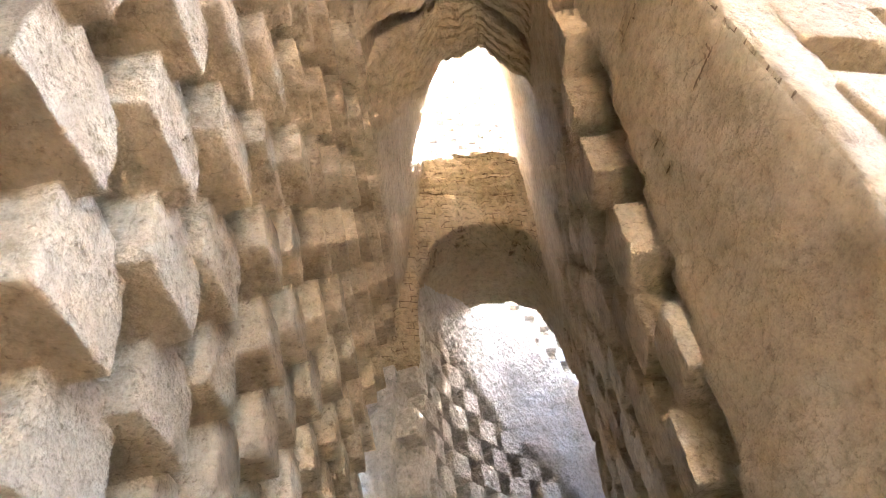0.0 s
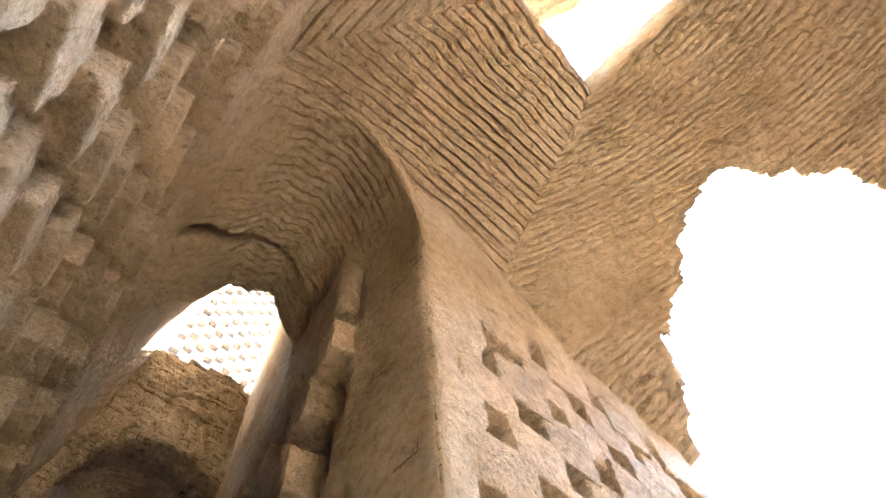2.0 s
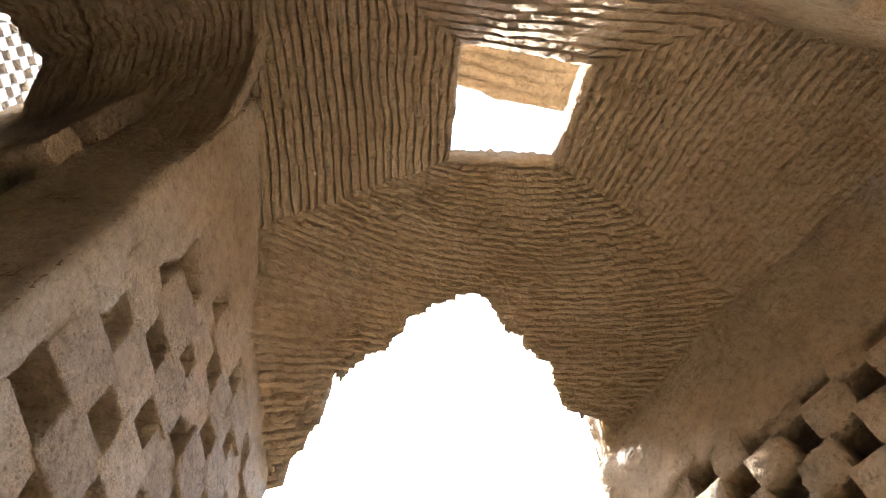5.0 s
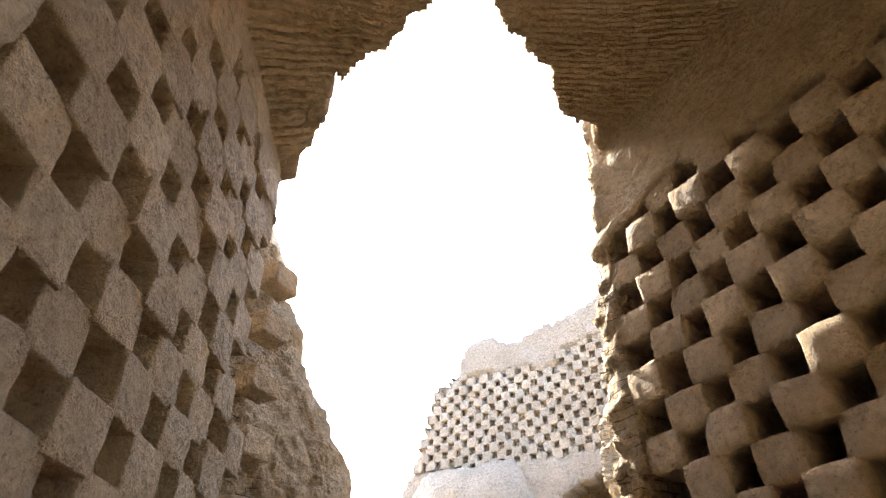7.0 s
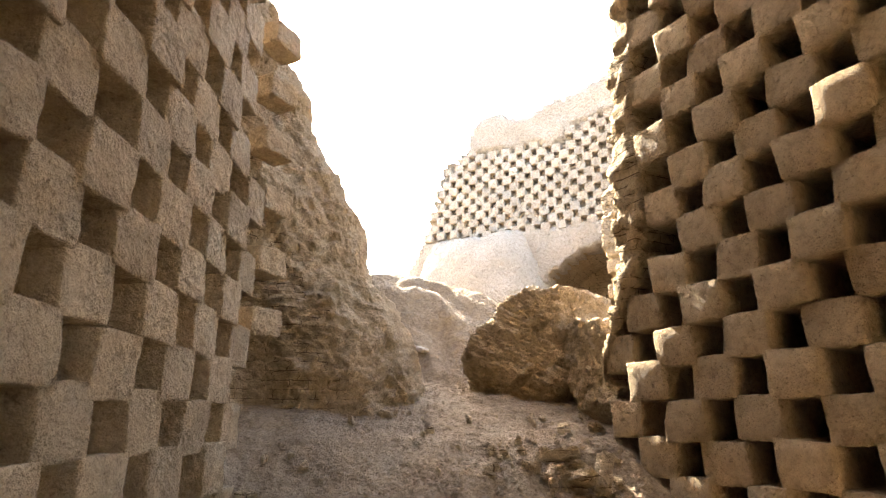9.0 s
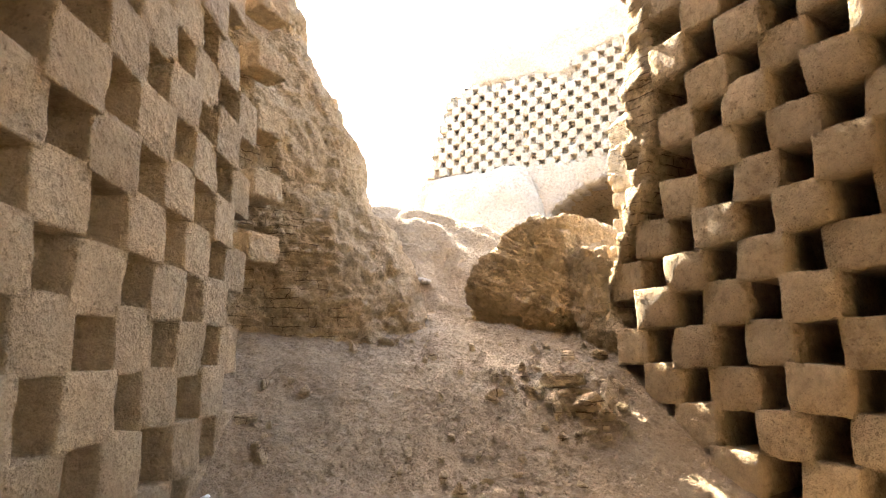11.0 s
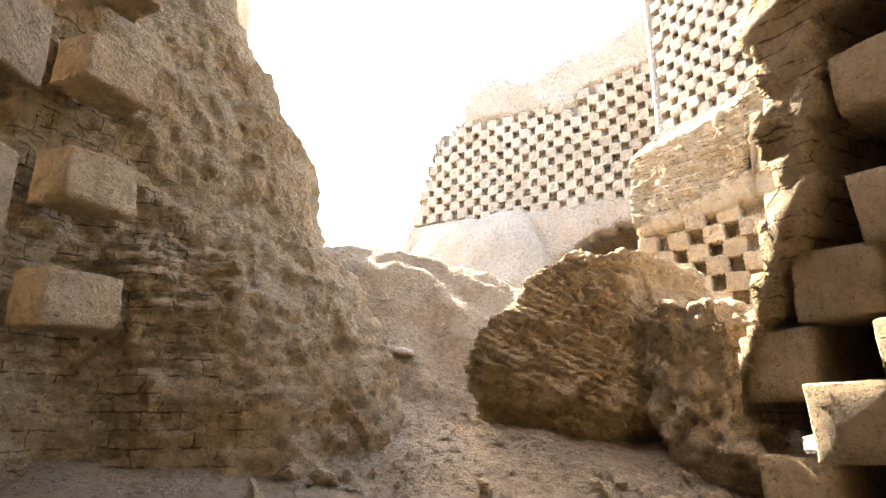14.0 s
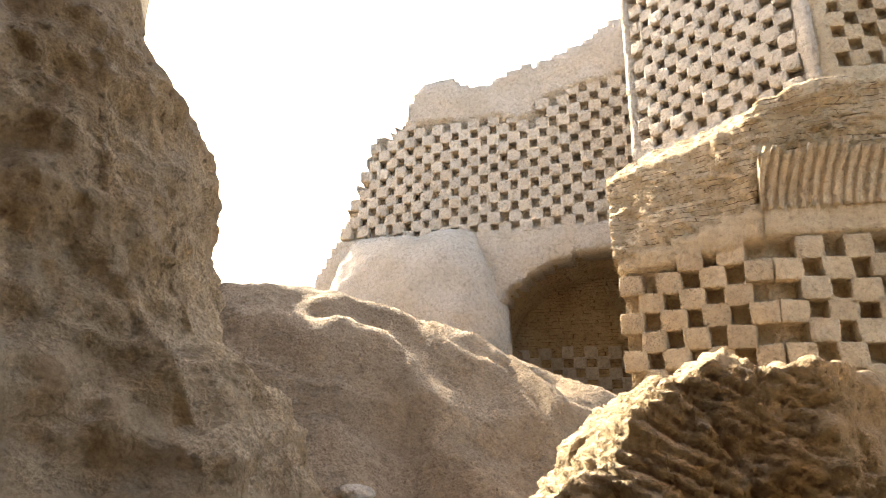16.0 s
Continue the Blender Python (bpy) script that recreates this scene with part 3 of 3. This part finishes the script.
lump("fallen_lump", (2.22, 8.75, 2.27), (2.25, 1.9, 2.25), (0, 12, 8), 2.0, "large fallen lump of layered mud brick resting on the rubble",
     [((0.1, -1, 0.15), 0.62), ((-0.25, 0.1, 1), 0.72), ((-0.6, -1, 0.12), 0.62), ((-1, 0.25, 0.6), 0.76), ((1, -0.2, 0), 0.72), ((-0.5, -0.6, -0.8), 0.70), ((0.5, -0.6, -0.8), 0.66)], fine=7)
lump("fallen_lump", (2.86, 7.95, 1.95), (0.85, 1.3, 1.9), (0, -10, -20), 5.0, "grey fallen lump of mud wall leaning on the broken wall's end",
     [((-0.6, -1, 0.2), 0.66), ((0, 0, 1), 0.7)])
# ---- outside: far ring wall with its niche ----
FA, FB = (-1.2, 24.07), (9.2, 18.2)
far = Run([FB, FA])
fl = far.length
FDIR = ((FA[0] - FB[0]) / fl, (FA[1] - FB[1]) / fl)


def far_x(s):
    return FB[0] + FDIR[0] * s


FAR_TOP = [(-1.2, 5.0), (-0.68, 6.76), (0.0, 8.45), (0.4, 9.6), (1.0, 11.5), (1.9, 12.0), (2.0, 12.8), (2.4, 13.25), (3.1, 13.3), (3.5, 12.9), (3.9, 12.7), (4.7, 13.06), (6.2, 13.4), (7.5, 14.2), (9.2, 15.0)]


def far_keep(s, z):
    x = far_x(s)
    if z > table(FAR_TOP, x) + 0.12 * fbm((x * 2, 0, 0), 1.7, 3):
        return False
    a = 1 - ((x - 6.6) / 2.55) ** 2
    return not (a > 0 and z < 4.9 + 2.45 * math.sqrt(a))


def far_zone(s, z):
    x = far_x(s)
    return 8.15 + 0.25 * max(0, 3.2 - x) * (x < 3.2) * 0.3 < z < table([(-0.2, 8.6), (0.4, 9.6), (1.0, 11.3), (1.6, 11.9), (5.3, 11.5), (5.35, 12.0), (7.7, 12.4), (9.2, 12.6)], x)


wall_far = structure("wall_far", run_wall(far, 3.0, 15.2, 1.0, far_keep, lambda s, z: 0.22 if far_zone(s, z) else 0.0, 0.15, 0.06, 13.0), PALE,
                     "pale broken ring wall with dense rows of nesting holes", "wall")
FAR_BLOCKS = [block_mesh(0.29 * 1.26, 0.30 * 1.16, 0.22, PALEB, 90 + k, 0.8, 3) for k in range(8)]
blocks(wall_far, far, 8.1, 15, 0.29, 0.30, FAR_BLOCKS, lambda s, z: far_zone(s, z) and far_keep(s, z + 0.2), 0, back=0.22, seed=12, jit=0.008)
# niche behind the arch; mud darker than the wall's deepens its shade
nrm = Vector((-FDIR[1], FDIR[0], 0))       # faces the camera's side
s_mid = (FB[0] - 6.6) / -FDIR[0]


def niche(u, v):
    a = math.pi * u
    p = far.point(s_mid + 2.95 * math.cos(a), 4.9 + 2.5 * math.sin(a), -0.6 - 2.6 * v)
    return p


bm = coursed(50, 20, niche, None, 14.0, 0.03, 3, (0, 0, 0.3))
structure("niche_vault", bm, RUIN, "shaded barrel vault of the deep arched niche", "vault")
niche_back = Run([tuple(far.point(s_mid - 3.1, 0, -3.1).xy), tuple(far.point(s_mid + 3.1, 0, -3.1).xy)])
wall_niche = structure("wall_niche", run_wall(niche_back, 1.5, 7.6, 0.4, None, lambda s, z: 0.22 if z < 5.2 else 0.0, 0.2, 0.05, 15.0, lambda p: 0.02 * (math.floor(p.z / 0.1) % 2)), RUIN, "dim back wall of the niche with nesting holes", "wall")
blocks(wall_niche, niche_back, 2.0, 11, 0.34, 0.30, FAR_BLOCKS, lambda s, z: z < 5.3, 0, back=0.22, seed=15)
for sgn, nm in ((-1, "niche_side"), (1, "niche_side")):
    q0, q1 = far.point(s_mid + sgn * 2.95, 0, -0.6), far.point(s_mid + sgn * 2.95, 0, -3.3)
    r = Run([tuple(q0.xy), tuple(q1.xy)] if sgn > 0 else [tuple(q1.xy), tuple(q0.xy)])
    structure(nm, run_wall(r, 1.5, 5.2, 0.3, None, None, 0.3), RUIN, "side of the deep arched niche", "wall")


# rounded buttress beside the arch
def buttress(u, v):
    s_c = (FB[0] - 2.1) / -FDIR[0]
    a = math.pi * u
    z = lerp(2.0, 8.3, v)
    k = math.sqrt(max(0.0, 1 - max(0.0, (z - 6.0) / 2.35) ** 2)) if z > 6.0 else 1.0
    half = table([(2, 2.9), (6, 2.75), (8.3, 1.9)], z)
    return far.point(s_c - half * math.cos(a), z, -0.25 + 1.25 * k * math.sin(a) ** 0.6)


structure("buttress", sheet(60, 50, lambda u, v: buttress(1 - u, v), lambda u, v: -nrm * 0.4, None, 0.10, 0.9, 16.0), PALE, "rounded plastered buttress beside the arched niche", "buttress")

# ---- outside: the nearer tower ----
TOWER_BLOCKS = [block_mesh(CW * 1.22, CH * 1.10, BD, BLOCK, 120 + k) for k in range(8)]
tower_a = Run([(6.95, 14.05), (5.2, 15.72)][::1])
tower_b = Run([(9.6, 12.95), (6.95, 14.05)])


def tower_top(s):
    return table([(0.0, 6.55), (1.2, 6.15), (2.4, 5.95)], s)


wall_tower = structure("wall_tower", run_wall(tower_a, 0.5, 7.0, 0.8, lambda s, z: z < tower_top(s) + 0.05 * fbm((s, 0, 0), 3, 2), lambda s, z: BD if z < 5.85 - 0.12 * s else 0.0, 0.12, 0.04, 17.0), MUD,
                       "yellow mud wall with square nesting holes and broken top", "wall")
blocks(wall_tower, tower_a, 2.54, 10, CW, CH, TOWER_BLOCKS, lambda s, z: z < 5.9 - 0.12 * s, 0, back=BD, seed=17)
wall_tower_side = structure("wall_tower_side", run_wall(tower_b, 0.5, 6.45, 0.8, None, lambda s, z: BD if z < 5.88 else 0.0, 0.12, 0.04, 18.0), MUD,
                            "yellow mud wall with square nesting holes", "wall")
blocks(wall_tower_side, tower_b, 2.54, 10, CW, CH, TOWER_BLOCKS, lambda s, z: z < 5.9, 1, back=BD, seed=18)


# ribbed springing of a lost vault over the side face
def springing(u, v):
    return tower_b.point(tower_b.length * (1 - u), 6.4 + 0.95 * v, 0.02 + 0.38 * v ** 1.6)


bm = sheet(130, 12, lambda u, v: springing(u, v) + Vector((0, 0, 0)), (0.3, 0.5, 0.0), lambda u, v, p: p.z < 7.3 - 0.9 * max(0, 0.22 - (1 - u)) * 0 + 0.12 * fbm(p, 2.5, 3) - 2.5 * max(0, u - 0.9), 0.03, 2.0, 19.0,
           lambda p: 0.035 * (1 if math.sin(p.x * 42) > -0.4 else -0.6))
structure("vault_springing", bm, MUD, "ribbed springing of a fallen vault in yellow mud brick", "vault")


# broken brickwork stepping back to the upper wall
def ledge(u, v):
    lo = curve([(9.7, 12.9, 7.25), (7.1, 14.0, 7.2), (6.9, 14.15, 6.4), (6.1, 14.95, 6.1), (5.15, 15.75, 5.9)], u)
    hi = curve([(10.2, 13.3, 8.7), (8.35, 13.75, 8.75), (7.5, 15.2, 8.7), (6.6, 16.9, 8.7), (6.1, 17.6, 8.5)], u)
    mid = lo.lerp(hi, 0.45) + Vector((-0.25, -0.35, 0.55))
    return lo.lerp(mid, v * 2) if v < 0.5 else mid.lerp(hi, v * 2 - 1)


bm = sheet(90, 60, ledge, (0.3, 0.4, -0.3), None, 0.12, 1.2, 20.0,
           lambda p: 0.05 * fbm((math.floor(p.x / 0.2) * 2.1, math.floor(p.z / 0.09) * 3.3, 0), 1.0, 1) - (0.03 if (p.z / 0.09) % 1 < 0.25 else 0.0))
structure("broken_ledge", bm, RUIN, "broken mud brickwork stepping back above the yellow wall", "ruin")
upper_a = Run([(8.35, 13.75), (6.45, 17.1)])
upper_b = Run([(10.6, 12.95), (8.35, 13.75)])
UPPER_BLOCKS = [block_mesh(0.25 * 1.28, 0.25 * 1.18, 0.2, PALEB, 140 + k, 1.4, 3) for k in range(8)]
wall_upper = structure("wall_tower_upper", run_wall(upper_a, 7.5, 14.5, 0.6, None, lambda s, z: 0.2 if 0.35 < s < 3.6 and z > 8.85 else 0.0, 0.13, 0.04, 22.0), PALE, "pale upper tower wall set with nesting holes", "wall")
blocks(wall_upper, upper_a, 8.8, 20, 0.25, 0.25, UPPER_BLOCKS, lambda s, z: 0.35 < s < 3.55, 0, 0.35, back=0.2, seed=22)
wall_upper_side = structure("wall_tower_upper_side", run_wall(upper_b, 7.5, 14.5, 0.6, None, lambda s, z: 0.2 if s < 2.1 and z > 9.1 else 0.0, 0.13, 0.04, 23.0), MUD, "yellow upper tower wall with nesting holes", "wall")
blocks(wall_upper_side, upper_b, 9.1, 18, 0.27, 0.27, [block_mesh(0.27 * 1.15, 0.27 * 1.12, 0.2, BLOCK, 160 + k) for k in range(6)], lambda s, z: s < 2.15, 0, back=0.2, seed=23)

# ---- rubble ----
CLODS = []
for k in range(12):
    b = bmesh.new()
    bmesh.ops.create_icosphere(b, subdivisions=3, radius=0.5)
    pick = random.Random(k + 300)
    breaks = [(Vector((pick.gauss(0, 1), pick.gauss(0, 1), pick.gauss(0, 1))).normalized(), pick.uniform(0.2, 0.38)) for _ in range(7)]
    for v in b.verts:
        for q, d in breaks:
            h = v.co.dot(q)
            if h > d:
                v.co -= q * (h - d)
        v.co += v.co.normalized() * 0.05 * fbm(v.co, 5.0, 3, k * 3.1)
        v.co.x *= 1 + 0.3 * (k % 3)
        v.co.z *= 1 - 0.25 * (k % 2)
    CLODS.append(mesh_of("mud_clod", b, RUIN, False))
rng = random.Random(11)


def clod(x, y, size, stretch=(1, 1, 1), rot=None, sink=0.25):
    ob = new("mud_clod", rng.choice(CLODS))
    r = rot or (rng.uniform(0, 360), rng.uniform(0, 360), rng.uniform(0, 360))
    ob.matrix_basis = pose(x, y, ground_at(x, y) + size * (0.5 - sink) * min(stretch), *r) @ Matrix.Diagonal((size * stretch[0], size * stretch[1], size * stretch[2], 1))
    return tagged(ob, "crumbled lump of dry mud lying on the rubble slope", "clod", "mud clods on the slope")


for k in range(80):
    a, r = rng.uniform(0, 6.28), abs(rng.gauss(0, 0.28))
    clod(1.95 + 1.25 * r * math.cos(a), 6.35 + 1.1 * r * math.sin(a), rng.uniform(0.04, 0.15))
for k in range(70):
    clod(rng.uniform(0.2, 2.7), rng.uniform(4.6, 7.6), rng.uniform(0.025, 0.08))
for k in range(14):
    clod(rng.uniform(-0.3, 1.2) if k % 2 else rng.uniform(1.6, 2.6), rng.uniform(7.0, 7.6), rng.uniform(0.05, 0.16))
for k in range(10):
    clod(1.15 + 0.3 * rng.gauss(0, 1), 5.35 + 0.12 * rng.gauss(0, 1), rng.uniform(0.06, 0.13))
for k in range(8):
    clod(rng.uniform(-0.95, -0.4), rng.uniform(5.2, 6.4), rng.uniform(0.05, 0.16))
slab = block_mesh(0.13, 0.42, 0.1, RUIN, 77, 1.5)
for x, y, rx, ry, rz in ((2.28, 6.38, -35, 25, 10), (1.9, 6.55, 80, 10, 70), (2.05, 6.3, 70, 40, 20)):
    ob = new("brick_fragment", slab)
    ob.matrix_basis = pose(x, y, ground_at(x, y) + 0.13, rx, ry, rz)
    tagged(ob, "broken mud brick standing askew in the rubble", "brick", "brick fragments in the rubble")

# gravel over the slope
bm = bmesh.new()
for k in range(5200):
    x, y = rng.uniform(-0.9, 2.9), rng.uniform(3.5, 9.2)
    s = 0.007 + 0.030 * rng.random() ** 3
    z = ground_at(x, y)
    vs = [bm.verts.new((x + s * dx * rng.uniform(0.6, 1.4), y + s * dy * rng.uniform(0.6, 1.4), z + s * dz * rng.uniform(0.5, 1.2)))
          for dx, dy, dz in ((1, 0, 0), (0, 1, 0), (-1, 0, 0), (0, -1, 0), (0, 0, 1))]
    for i in range(4):
        bm.faces.new([vs[i], vs[(i + 1) % 4], vs[4]])
tagged(new("gravel", mesh_of("gravel", bm, SOIL, False)), "small crumbs of mud and stone strewn on the slope", "gravel", kind="stuff")
for x, y, w in ((-0.55, 9.9, 0.35), (0.15, 9.55, 0.4), (0.45, 9.8, 0.22)):
    b = bmesh.new()
    bmesh.ops.create_icosphere(b, subdivisions=3, radius=0.5)
    for v in b.verts:
        v.co *= 1 + 0.2 * fbm(v.co, 3, 3, x)
    ob = new("flat_stone", mesh_of("flat_stone", b, PALE))
    ob.matrix_basis = pose(x, y, ground_at(x, y) + 0.02, 8, 5, 20) @ Matrix.Diagonal((w, 0.22, 0.1, 1))
    tagged(ob, "flat pale stone lying on the mound", "stone", "stones on the mound")

# scrap of litter at the foot of the west wall
b = bmesh.new()
bmesh.ops.create_icosphere(b, subdivisions=3, radius=0.03)
for v in b.verts:
    v.co *= 1 + 0.9 * fbm(v.co, 40, 3, 2.0)
    v.co.z *= 0.45
m_scrap, t_scrap, b_scrap = nodes("scrap_paper", 0.6)
b_scrap.inputs["Base Color"].default_value = (0.78, 0.78, 0.8, 1)
ob = new("paper_scrap", mesh_of("paper_scrap", b, m_scrap))
ob.matrix_basis = pose(-0.97, 5.12, ground_at(-0.97, 5.12) + 0.012, 0, 0, 30)
tagged(ob, "small crumpled white scrap lying at the wall's foot", "litter")
